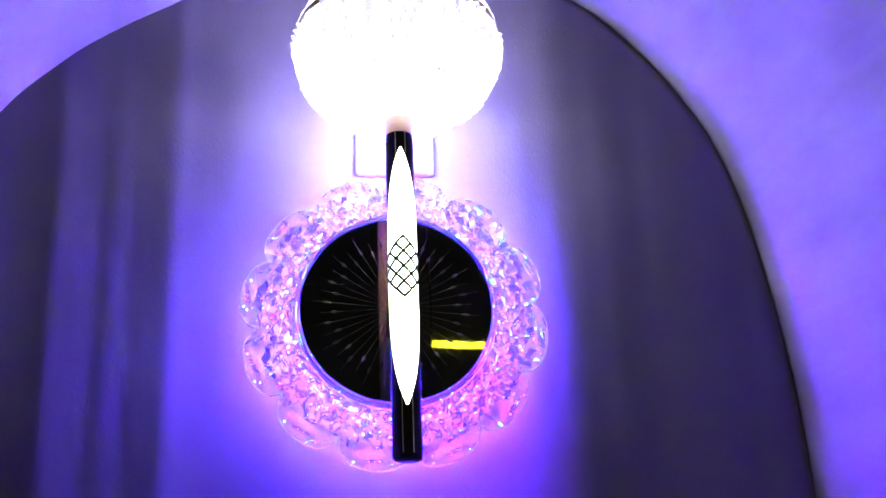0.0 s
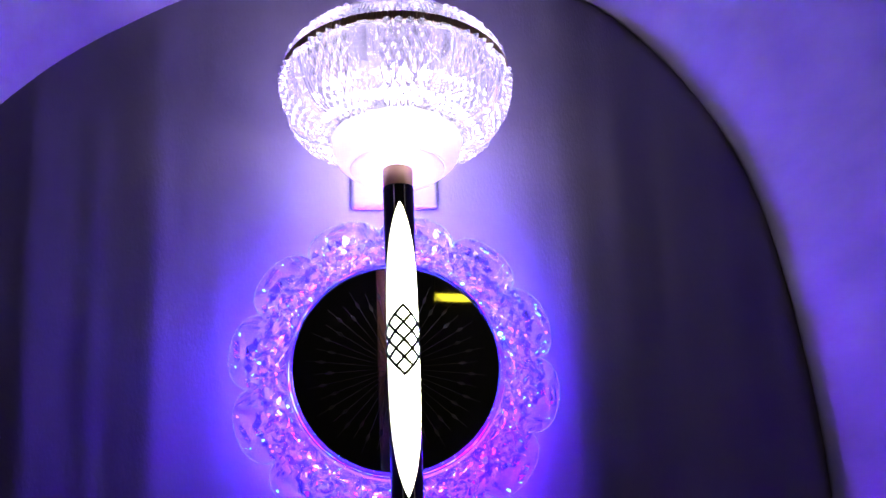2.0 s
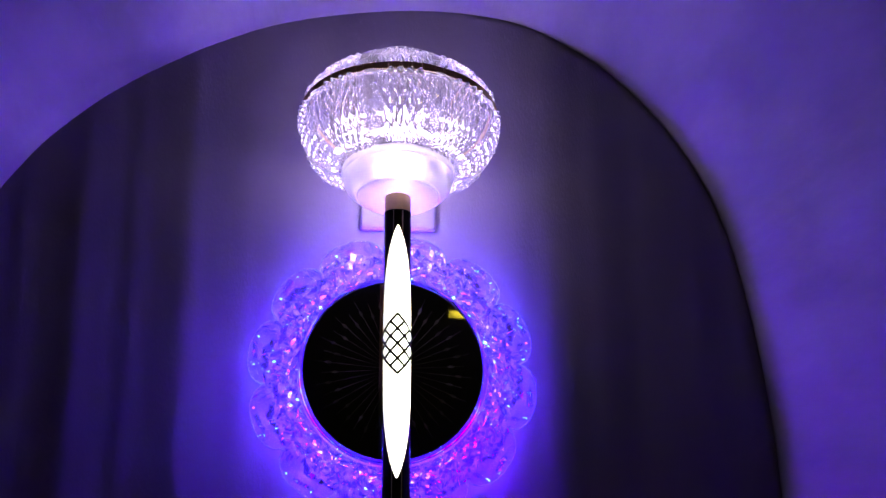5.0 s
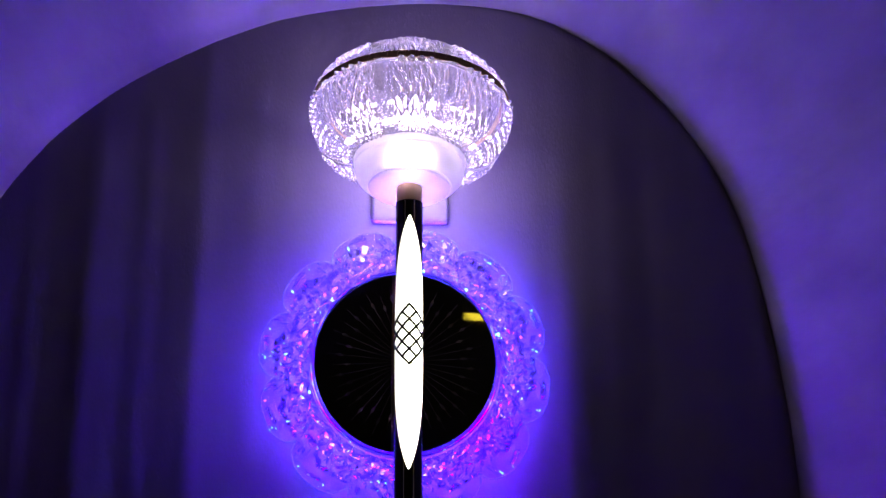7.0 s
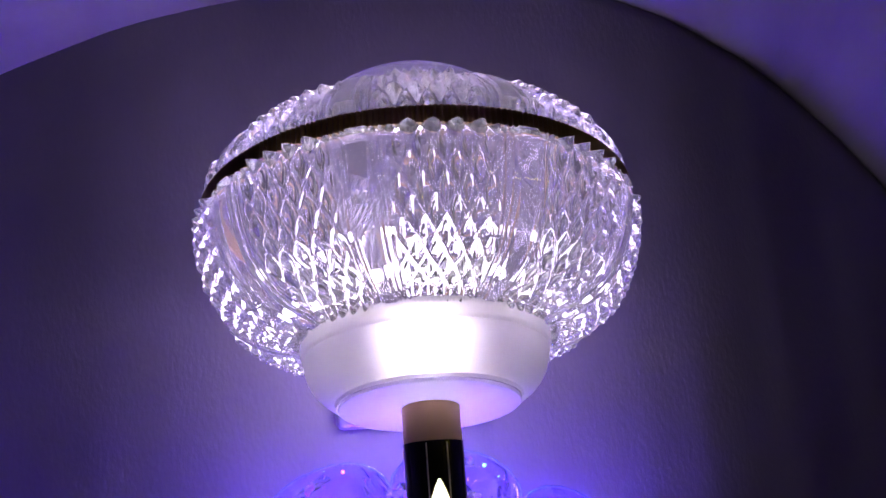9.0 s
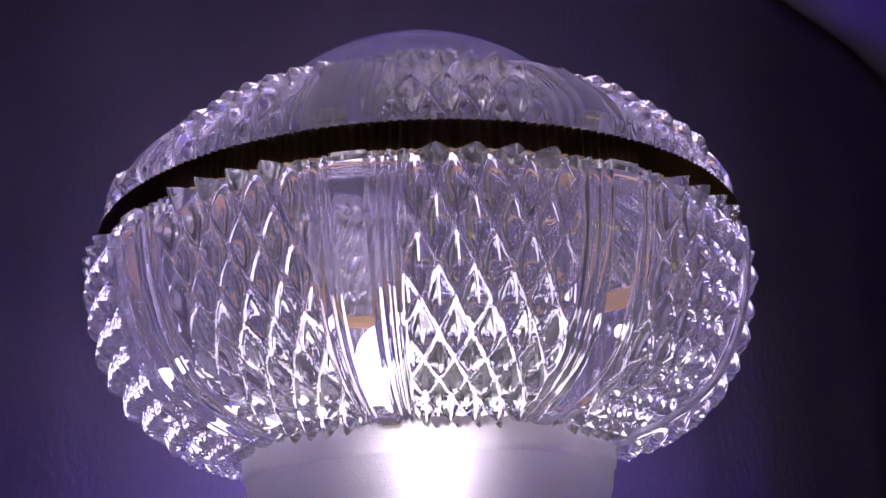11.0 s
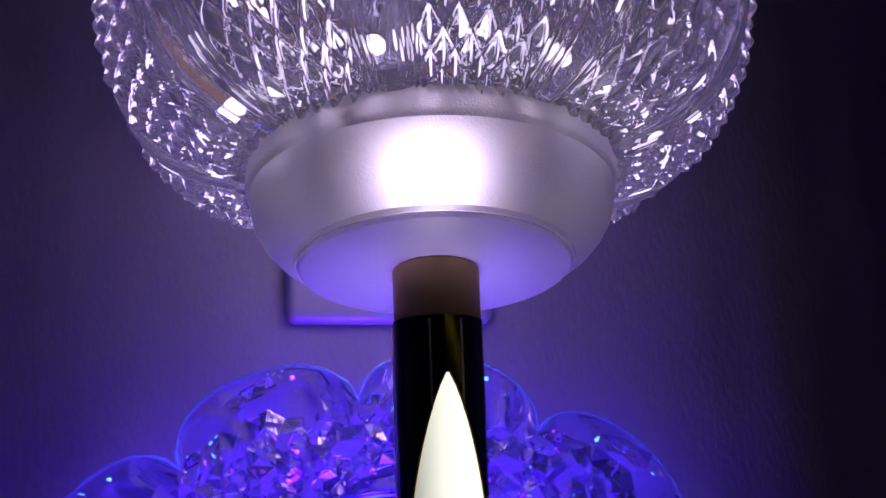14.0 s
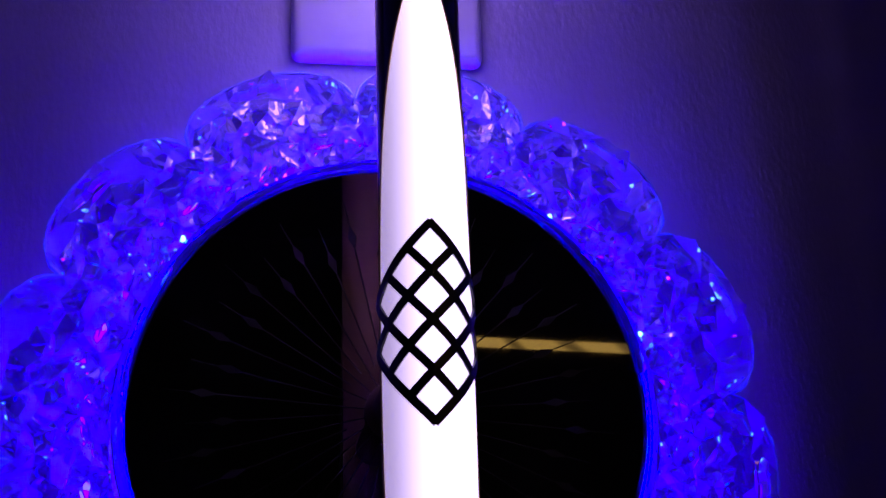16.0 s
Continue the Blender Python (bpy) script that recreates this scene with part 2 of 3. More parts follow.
def panel():
    apex = int(EDGE[:, 1].argmax())
    left, right = EDGE[: apex + 1], EDGE[apex:]
    low, high = float(EDGE[:, 0].min()) + 0.0004, float(EDGE[:, 0].max()) - 0.0004
    xs = sorted({*np.arange(low, high, 0.004).round(5), *(low + 0.0012 * k for k in range(24)), *(high - 0.0012 * k for k in range(50)), high})
    verts, faces, rows = [], [], 44
    for x in xs:
        side = left if x < EDGE[apex, 0] else right
        top = float(np.interp(x, np.maximum.accumulate(side[:, 0]), side[:, 1]))
        fine = max(0.0, top - 0.06)
        zs = [fine * (k / 20) ** 0.6 for k in range(20)] + [fine + (top - fine) * k / (rows - 20) for k in range(rows - 19)]
        for z in zs:
            d, r = edge_distance(x, z), nose_of(x)
            nose = r - math.sqrt(max(0.0, r * r - (r - min(d, r)) ** 2))
            verts.append((x, WALL + sway(x) + nose, z))
    per = rows + 1
    for c in range(len(xs) - 1):
        for k in range(per - 1):
            a = c * per + k
            faces.append((a, a + per, a + per + 1, a + 1))
    ob = new("wall_panel", mesh("wall_panel", verts, faces, PANEL, True))
    solid = ob.modifiers.new("thick", "SOLIDIFY")
    solid.thickness, solid.offset = 0.012, -1
    return tagged(ob, "dark violet-grey laminate panel with an arched top, softly wavy", "wall panel", kind="structure")


panel()

FRONT, DEEP = 0.40, 0.93
LEFT, RIGHT, TOP, REAR = -1.6, 1.7, 2.45, -2.2


def flare(p, y):
    deep = WALL + sway(p[0]) + nose_of(p[0]) + 0.002
    y = FRONT + (y - FRONT) * (deep - FRONT) / (DEEP - FRONT)
    s = 1 + 0.62 * (deep - y) / 0.5
    return (0.05 + (p[0] - 0.05) * s, y, p[1] * (1 + 0.16 * (deep - y) / 0.5) if p[1] > 0 else 0.0)


def reveal():
    verts, faces = [], []
    ys = [DEEP, 0.90, 0.88, 0.85, 0.8, 0.7, 0.6, 0.5, FRONT]
    for y in ys:
        verts += [flare(p, y) for p in EDGE]
    n = len(EDGE)
    for r in range(len(ys) - 1):
        for k in range(n - 1):
            a = r * n + k
            faces.append((a, a + 1, a + n + 1, a + n))
    # the wall round the opening, up to the room's sides and ceiling
    inner = [Vector(verts[(len(ys) - 1) * n + k]) for k in range(n)]
    outer = []
    for v in inner:
        d = Vector((v.x - 0.05, v.z * 1.0 - 0.0))
        k = min(((RIGHT if d.x > 0 else LEFT) - 0.05) / d.x if abs(d.x) > 1e-6 else 9e9, TOP / d.y if d.y > 1e-6 else 9e9)
        outer.append(Vector((0.05 + d.x * k, FRONT, d.y * k)))
    for corner in (Vector((LEFT, FRONT, TOP)), Vector((RIGHT, FRONT, TOP))):
        outer[min(range(n), key=lambda k: (outer[k] - corner).length)] = corner
    base = len(verts)
    verts += [tuple(v) for v in outer]
    last = (len(ys) - 1) * n
    for k in range(n - 1):
        faces.append((last + k, last + k + 1, base + k + 1, base + k))
    ob = new("wall_north", mesh("wall_north", verts, faces, PLASTER, False))
    solid = ob.modifiers.new("thick", "SOLIDIFY")
    solid.thickness, solid.offset = 0.03, 0
    bm = bmesh.new()
    bm.from_mesh(ob.data)
    bmesh.ops.recalc_face_normals(bm, faces=bm.faces)
    for f in bm.faces:
        f.smooth = True
    for e in bm.edges:
        if len(e.link_faces) == 2 and e.calc_face_angle(0) > 0.6:
            e.smooth = False
    bm.to_mesh(ob.data)
    bm.free()
    return tagged(ob, "violet-grey plastered wall with a flared arched alcove", "wall", kind="structure")


reveal()
for name, b, mat, words in (
    ("floor", (LEFT, RIGHT, REAR, 1.1, -0.1, 0.0), FLOOR, "dim grey stone floor of the room"),
    ("ceiling", (LEFT, RIGHT, REAR, 1.1, TOP, TOP + 0.1), ROOM, "unlit grey painted ceiling"),
    ("wall_west", (LEFT - 0.1, LEFT, REAR, 1.1, 0.0, TOP), ROOM, "unlit grey painted side wall"),
    ("wall_east", (RIGHT, RIGHT + 0.1, REAR, 1.1, 0.0, TOP), ROOM, "unlit grey painted side wall"),
    ("wall_south", (LEFT, RIGHT, REAR - 0.1, REAR, 0.0, TOP), ROOM, "unlit grey painted rear wall"),
    ("wall_back", (LEFT, RIGHT, 1.1, 1.2, 0.0, TOP), ROOM, "rough grey wall behind the alcove"),
):
    tagged(new(name, from_bm(name, box_bm(*b), mat)), words, name.split("_")[0], kind="structure")


# ---------------------------------------------------------------- junction box on the panel
def junction_box():
    ob = new("junction_box")
    ob.location = (0.0622, WALL, 1.460)
    part("box_body", from_bm("box_body", box_bm(-0.0335, 0.0335, -0.0055, 0.004, -0.0335, 0.0335, 0.0035), BOX, True), ob)
    return tagged(ob, "small square grey plastic box on the dark panel", "junction box")


junction_box()

# ---------------------------------------------------------------- the wall lamp
lamp = new("wall_lamp")
lamp.location = (AX, WALL, DZ)
tagged(lamp, "lit wall lamp with crystal bowl, black pole and crystal flower mount", "wall lamp")


def local(x, y, z, rx=0, ry=0, rz=0):
    return pose(x - AX, y - WALL, z - DZ, rx, ry, rz)


AXIS = local(AX, AY, 0)
HEAD = local(AX - 0.0002, AY, 1.4195, -8, 1.2, 0) @ pose(0, 0, -1.4195)   # cup and bowl lean back a little
PLATE = local(DX, 0.850, DZ, 90, 0, 0)     # its z points at the viewer's side, out of the wall

RING = PLATE @ pose(0, -0.002, 0)          # the flower ring hangs a little low

# mount: back plate, disc, rim
part("back_plate", lathe("back_plate", [(0, -0.042), (0.058, -0.042), (0.060, -0.040), (0.060, -0.034), (0.0665, -0.030), (0.0665, -0.0105), (0.0728, -0.0105), (0.0728, -0.0033), (0, -0.0033)], DARK), lamp, "dark plastic back plate", PLATE)
disc = part("mirror_disc", lathe("mirror_disc", [(0, -0.003), (0.0722, -0.003), (0.0731, -0.0022), (0.0731, -0.0006), (0.0725, 0.0), (0, 0.0)], MIRROR, 160), lamp, "black mirror-glass disc", PLATE)
part("disc_rim", lathe("disc_rim", [(0.0733, -0.0060), (0.0733, 0.0008), (0.0740, 0.0018), (0.0752, 0.0022), (0.0763, 0.0016), (0.0769, 0.0002), (0.0771, -0.0060)], RIM_GLASS, 160, closed=True), lamp, "clear crystal rim", PLATE).visible_shadow = False


def engraving():
    verts, faces = [], []

    def quad(*pts):
        i = len(verts)
        verts.extend((x, y, 0.00012) for x, y in pts)
        faces.append(tuple(range(i, i + len(pts))))

    for k in range(40):
        a = 2 * math.pi * (k + 0.35) / 40
        c, s = math.cos(a), math.sin(a)
        put = lambda r, w: (r * c - w * s, r * s + w * c)
        inner, outer = (0.008, 0.064) if k % 2 else (0.014, 0.058)
        mid = outer - 0.011
        quad(put(inner, -0.00012), put(mid - 0.004, -0.00022), put(mid - 0.004, 0.00022), put(inner, 0.00012))
        quad(put(mid - 0.004, 0), put(mid, -0.0013), put(mid + 0.004, 0), put(mid, 0.0013))
        quad(put(mid + 0.004, -0.0002), put(outer, -0.0001), put(outer, 0.0001), put(mid + 0.004, 0.0002))
    return mesh("engraving", verts, faces, ENGRAVED)


part("engraving", engraving(), disc, "faint engraved sunburst of thin rays")


# crystal petals: one moulded petal, twelve times; they fall back towards the wall
FALL = 0.41


def petal():
    """A sector of 30 degrees of the flower ring, faceted in front and at the back, open where it meets its neighbours."""
    from mathutils.geometry import delaunay_2d_cdt

    half = radians(15)
    rim = []
    for k in range(13):
        a = half * (k / 6 - 1)
        u = abs(k / 6 - 1)
        rim.append((a, 0.1030 + 0.0156 * (1 - u ** 2.6) ** 0.62))
    pts, hs = [], []

    def add(a, r, h):
        pts.append(Vector((r * math.sin(a), r * math.cos(a))))
        hs.append(h * 1.5 - 0.0006)

    for a, r in rim:
        add(a, r, 0.0022)
    for k, r in enumerate((0.0774, 0.0808, 0.0850, 0.0905, 0.0970)):
        h = (0.0005, 0.0050, 0.0022, 0.0058, 0.0030)[k]
        add(-half, r, h)
        add(half, r, h)
    for f in (-0.66, -0.33, 0, 0.33, 0.66):
        add(half * f, 0.0774, 0.0005)
    rnd, border, picked, tries = random.Random(11), [Vector(p) for p in pts], [Vector((0, 0))], 0
    while tries < 6000:
        tries += 1
        f, r = rnd.uniform(-0.97, 0.97), rnd.uniform(0.0790, 0.1165)
        if r > 0.1030 + 0.0156 * (1 - abs(f) ** 2.6) ** 0.62 - 0.0014:
            continue
        p = Vector((r * math.sin(half * f), r * math.cos(half * f)))
        if min((p - q).length for q in picked) < 0.0037 or min((p - q).length for q in border) < 0.0022:
            continue
        picked.append(p)
        add(half * f, r, rnd.choice((0.0006, 0.0016, 0.0062, 0.0072)) + rnd.uniform(-0.0006, 0.0006))
    vs, _, fs, orig, _, _ = delaunay_2d_cdt(pts, [], [], 0, 1e-6)
    hh = [hs[o[0]] for o in orig]
    n = len(vs)
    inside = []
    for f in fs:
        m = sum((vs[i] for i in f), Vector((0, 0))) / 3
        a, r = abs(math.atan2(m.x, m.y)), m.length
        lim = 0.1030 + 0.0156 * max(0.0, 1 - (a / half) ** 2.6) ** 0.62
        if a < half and 0.0769 < r < lim + 0.0002:
            inside.append(f)
    slope = lambda v: FALL * (v.length - 0.0774)
    verts = [(v.x, v.y, h - slope(v)) for v, h in zip(vs, hh)]
    verts += [(v.x, v.y, -0.0068 - slope(v) + (0.0028 * math.sin(v.x * 900 + 2100 * v.y) if 0.078 < v.length < 0.098 and abs(math.atan2(v.x, v.y)) < half * 0.9 else 0.0)) for v in vs]
    faces = [tuple(f) for f in inside] + [tuple(i + n for i in reversed(f)) for f in inside]
    # rounded outer rim and straight inner rim
    where = {}
    for i, o in enumerate(orig):
        for j in o:
            where[j] = i
    chain = [where[k] for k in range(13)]
    mids = []
    for i in chain:
        d = vs[i].normalized() * 0.0014
        mids.append(len(verts))
        verts.append((vs[i].x + d.x, vs[i].y + d.y, -0.0008 - slope(vs[i])))
        verts.append((vs[i].x + d.x, vs[i].y + d.y, -0.0055 - slope(vs[i])))
    for k in range(12):
        a, b, ma, mb = chain[k], chain[k + 1], mids[k], mids[k + 1]
        faces += [(a, b, mb, ma), (ma, mb, mb + 1, ma + 1), (ma + 1, mb + 1, b + n, a + n)]
    near = sorted((i for i in range(n) if abs(vs[i].length - 0.0774) < 1e-4), key=lambda i: vs[i].x)
    for a, b in zip(near, near[1:]):
        faces.append((b, a, a + n, b + n))
    me = bpy.data.meshes.new("crystal_petal")
    me.from_pydata(verts, [], faces)
    me.materials.append(RING_GLASS)
    bm = bmesh.new()
    bm.from_mesh(me)
    bmesh.ops.recalc_face_normals(bm, faces=bm.faces)
    top = max(bm.faces, key=lambda f: f.calc_center_median().z)
    if top.normal.z < 0:
        bmesh.ops.reverse_faces(bm, faces=bm.faces)
    bm.to_mesh(me)
    bm.free()
    return me


def petal_edge_glint():
    """A rounded bead along a petal's scalloped outline, added and tinted for cyan edge glints."""
    half, verts, faces, n, steps = radians(15), [], [], 8, 36
    pts = []
    for k in range(steps + 1):
        u = k / steps * 2 - 1
        r = 0.1030 + 0.0156 * max(0.0, 1 - abs(u) ** 2.6) ** 0.62 + 0.0010
        pts.append(Vector((r * math.sin(half * u), r * math.cos(half * u), 0.0012 - FALL * (r - 0.0774))))
    for k, p in enumerate(pts):
        d = (pts[min(k + 1, steps)] - pts[max(k - 1, 0)]).normalized()
        side = d.cross(Vector((0, 0, 1))).normalized()
        up = side.cross(d)
        w = 0.00055 + 0.0002 * math.sin(k * 1.7)
        verts += [p + w * (side * math.cos(2 * math.pi * j / n) + up * math.sin(2 * math.pi * j / n)) for j in range(n)]
    for k in range(steps):
        for j in range(n):
            a, b = k * n + j, k * n + (j + 1) % n
            faces.append((a, b, b + n, a + n))
    return mesh("petal_edge_glint", verts, faces, EDGE_GLASS, True)


PETAL, PETAL_EDGE = petal(), petal_edge_glint()
for k in range(12):
    ob = part("crystal_petal", PETAL, lamp, at=RING @ pose(0, 0, 0, 0, 0, 20 + 30 * k))
    ob.visible_shadow = False
    part("petal_edge_glint", PETAL_EDGE, ob, "added cyan-tinted bead for the petal's edge glints").visible_shadow = False

# colour LEDs behind the disc's rim
part("led_strip", lathe("led_strip", [(0.0672, -0.0225), (0.0698, -0.0225), (0.0698, -0.0285), (0.0672, -0.0285)], LED, 160, False, True), lamp, "violet-blue colour LED strip", PLATE)

# added glowing dots on a carrier, standing in for glints in the crystal
DOTS = [lathe("glint_dot", [(0, -0.0004), (0.0011, -0.0004), (0.0011, 0.0003), (0.0006, 0.0009), (0, 0.0010)], m, 10) for m in (DOT_BLUE, DOT_CYAN, DOT_PINK)]
for k in range(30):
    a = 2 * math.pi * (k + 0.3 + 0.3 * math.sin(k * 2.4)) / 30
    part("glint_dot", DOTS[(1, 1, 0, 2, 1, 1)[k % 6]], lamp, at=PLATE @ pose(0.0795 * math.cos(a), 0.0795 * math.sin(a), -0.0092) @ Matrix.Scale(0.7, 4))
for k in range(48):
    a = radians(7.5 * k + 2.0 * math.sin(3.1 * k))
    f = abs((math.degrees(a) - 110 + 15) % 30 - 15) / 15      # 0 in a petal's middle, 1 where two meet
    r = 0.1006 + 0.0156 * max(0.0, 1 - f ** 2.6) ** 0.62
    part("glint_dot", DOTS[(1, 1, 2, 1, 1, 1)[k % 6]], lamp, at=RING @ pose(r * math.cos(a), r * math.sin(a), -0.0092 - FALL * (r - 0.0774)) @ Matrix.Scale(0.6, 4))
for k in range(36):
    a, r = 2 * math.pi * (k + 0.5) / 36, 0.0885 + 0.006 * (k % 3)
    part("glint_dot", DOTS[(2, 0, 1)[k // 3 % 3]], lamp, at=RING @ pose(r * math.cos(a), r * math.sin(a), -0.0090 - FALL * (r - 0.0774)) @ Matrix.Scale(0.6, 4))
part("dot_carrier", lathe("dot_carrier", [(0.0745, -0.0118), (0.1000, -0.0212), (0.1000, -0.0192), (0.0745, -0.0098)], CLEAR, 120, False, True), lamp, "added clear carrier for the glint dots", RING).visible_shadow = False

# pole, its arm to the mount, collar
part("arm", lathe("arm", [(0.0, 0.0), (0.0080, 0.0), (0.0080, 0.003), (0.0066, 0.005), (0.0060, 0.008), (0.0060, 0.066), (0, 0.066)], BRONZE, 40), lamp, "dark bronze arm", PLATE)
pole = part("pole", lathe("pole", [(0, 1.1655), (0.0088, 1.1655), (0.0099, 1.1662), (0.0104, 1.1680), (0.0104, 1.4070), (0, 1.4070)], BLACK, 72), lamp, "glossy black metal pole", AXIS)
part("collar", lathe("collar", [(0.0098, 1.4066), (0.0101, 1.4070), (0.0102, 1.4218), (0, 1.4218)], BRASS, 64), lamp, "dull brass collar", AXIS)


def wrap(ang, z, r):
    """A point on the pole's round: ang 0 faces out of the wall, positive to the right."""
    return (r * math.sin(ang), -r * math.cos(ang), z)


def back_shell():
    verts, faces = [], []
    for k in range(25):
        a = radians(104) + radians(152) * k / 24
        verts += [wrap(a, 1.1700, 0.01065), wrap(a, 1.4060, 0.01065)]
    faces = [(2 * k, 2 * k + 2, 2 * k + 3, 2 * k + 1) for k in range(24)]
    return mesh("back_shell", verts, faces, COPPER, True)


shell = part("back_shell", back_shell(), pole, "copper-brown back of the pole")
_s = shell.modifiers.new("thick", "SOLIDIFY")
_s.thickness, _s.offset = 0.0004, -1


def insert_mesh():
    z0, z1, steps, across = 1.2012, 1.3940, 64, 14
    verts, faces = [], []
    for k in range(steps + 1):
        t = k / steps
        u = abs(2 * t - 1)
        wide = radians(82) * (1 - u ** 2.1) ** 0.85 + radians(1.5)
        for j in range(across + 1):
            f = 2 * j / across - 1
            r = 0.01045 + 0.0007 * (1 - f ** 4) * (1 - u ** 4)
            verts.append(wrap(wide * f, z0 + (z1 - z0) * t, r))
    for k in range(steps):
        for j in range(across):
            a = k * (across + 1) + j
            faces.append((a, a + 1, a + across + 2, a + across + 1))
    return mesh("light_insert", verts, faces, INSERT, True)


insert = part("light_insert", insert_mesh(), lamp, "glowing white acrylic insert with pointed ends", AXIS)
_s = insert.modifiers.new("thick", "SOLIDIFY")
_s.thickness, _s.offset = 0.0008, -1


def piping_mesh(side):
    z0, z1, steps, verts, faces = 1.2012, 1.3940, 64, [], []
    for k in range(steps + 1):
        u = abs(2 * k / steps - 1)
        wide = radians(82) * (1 - u ** 2.1) ** 0.85 + radians(1.5)
        for o, rr in ((0.0, 0.01040), (0.0, 0.01085), (0.035, 0.01085), (0.035, 0.01040)):
            verts.append(wrap(side * (wide + o), z0 + (z1 - z0) * k / steps, rr))
    for k in range(steps):
        for j in range(3):
            i = 4 * k + j
            faces.append((i, i + 1, i + 5, i + 4))
    return mesh("piping", verts, faces, GOLD, True)


for side in (-1, 1):
    part("piping", piping_mesh(side), insert, "thin gold edge")


def lattice_mesh():
    """Black diagonal net over the insert, in lines on the round."""
    a, b, zc, r, w = 0.00525, 0.00568, 1.3008, 0.01125, 0.00098
    verts, faces = [], []

    def ribbon(p, q):
        d = Vector((q[0] - p[0], q[1] - p[1]))
        nrm = Vector((-d.y, d.x)).normalized() * w
        steps, first = 10, len(verts)
        for k in range(steps + 1):
            m = Vector(p) + d * k / steps
            for sgn, rr in ((-1, r - 0.0004), (-1, r + 0.00022), (1, r + 0.00022), (1, r - 0.0004)):
                v = m + nrm * sgn
                verts.append(wrap(v.x / 0.0109, zc + v.y, rr))
        for k in range(steps):
            for j in range(3):
                i = first + 4 * k + j
                faces.append((i, i + 1, i + 5, i + 4))

    for k in (-4, -2, 0, 2, 4):
        for sgn in (1, -1):
            lo, hi = max(-4.12, -6.1 - k), min(4.12, 6.1 - k)
            p, q = ((s := (k + m) / 2) * a * 1.0 for m in (lo, hi))
            zp, zq = ((k - m) / 2 * b * sgn for m in (lo, hi))
            ribbon((p, zp), (q, zq))
    return mesh("lattice", verts, faces, INK)


part("lattice", lattice_mesh(), insert, "black diamond lattice print")


def hairline(ang, z0, z1, r):
    verts = [wrap(ang + o, z, rr) for z in (z0, z1) for o, rr in ((-0.026, r - 0.0001), (-0.018, r + 0.00016), (0.018, r + 0.00016), (0.026, r - 0.0001))]
    return mesh("hairline", verts, [(0, 1, 5, 4), (1, 2, 6, 5), (2, 3, 7, 6)], SILVER)


for ang in (radians(-20), radians(20)):
    for z0, z1 in ((1.169, 1.2096), (1.3857, 1.4062)):
        part("hairline", hairline(ang, z0, z1, 0.01045), pole, "thin silver line")

# cup under the bowl
CUP = [(0.0322, 1.4204), (0.0327, 1.4203), (0.0331, 1.4215), (0.0340, 1.4218), (0.0355, 1.4226), (0.0378, 1.4243), (0.0402, 1.4270), (0.0420, 1.4300), (0.0430, 1.4332), (0.0434, 1.4362),
       (0.0434, 1.4370), (0.0441, 1.4378), (0.0443, 1.4388), (0.0444, 1.4430), (0.0441, 1.4442), (0.0432, 1.4446), (0.0412, 1.4446)]
part("cup", lathe("cup", CUP, FROSTED, 128), lamp, "frosted pearl-white acrylic cup, lit from inside", HEAD)
part("cup_base", lathe("cup_base", [(0.0050, 1.4191), (0.0303, 1.4188), (0.0316, 1.4192), (0.0321, 1.4201), (0.0316, 1.4209)], FROSTED_BASE, 128), lamp, "satin lavender-white base disc", HEAD)
part("reflector", lathe("reflector", [(0.0404, 1.4448), (0.0380, 1.4460), (0.0300, 1.4474), (0.0114, 1.4480)], WHITE, 64), lamp, "white reflector plate", HEAD)
# unseen glowing core, its height and strength set to make the diamond points glint
part("glint_core", lathe("glint_core", [(0.0112, 1.4478), (0.0112, 1.4640), (0.0108, 1.4740), (0.0094, 1.4800), (0.0058, 1.4835), (0, 1.4848)], MODULE, 48), lamp, "unseen bright white domed core, added for glints in the bowl", HEAD)
CHIP = lathe("glint_chip", [(0, -0.0010), (0.0022, -0.0010), (0.0022, 0.0004), (0.0014, 0.0014), (0, 0.0017)], CHIP_GLOW, 12)
for k in range(18):
    part("glint_chip", CHIP, lamp, at=HEAD @ pose(0.0345 * math.cos(k * math.pi / 9), 0.0345 * math.sin(k * math.pi / 9), 1.4478, 0, 0, 0))

# two more unseen rings of glowing chips, added for sparkle in the bowl glass
for k in range(24):
    a = (k + 0.5) * math.pi / 12
    part("glint_chip", CHIP, lamp, at=HEAD @ pose(0.0505 * math.cos(a), 0.0505 * math.sin(a), 1.4525))
for k in range(24):
    a = k * math.pi / 12
    part("glint_chip", CHIP, lamp, at=HEAD @ pose(0.0620 * math.cos(a), 0.0620 * math.sin(a), 1.4600) @ Matrix.Scale(0.8, 4))


LOWER = [(0.0430, 1.4434), (0.0520, 1.4456), (0.0597, 1.4490), (0.0659, 1.4535), (0.0704, 1.4595), (0.0736, 1.4660), (0.0758, 1.4728), (0.0771, 1.4797), (0.0777, 1.4850), (0.0777, 1.4879)]
UPPER = [(0.0762, 1.4945), (0.0759, 1.4983), (0.0732, 1.5036), (0.0685, 1.5086), (0.0628, 1.5142), (0.0552, 1.5190), (0.0472, 1.5238), (0.0400, 1.5280)]


def along(table, v):
    """The place (r, z) at the share v of the length of a profile."""
    p = np.array(table)
    far = np.r_[0, np.cumsum(np.hypot(*np.diff(p, axis=0).T))] / np.hypot(*np.diff(p, axis=0).T).sum()
    return float(np.interp(v, far, p[:, 0])), float(np.interp(v, far, p[:, 1]))


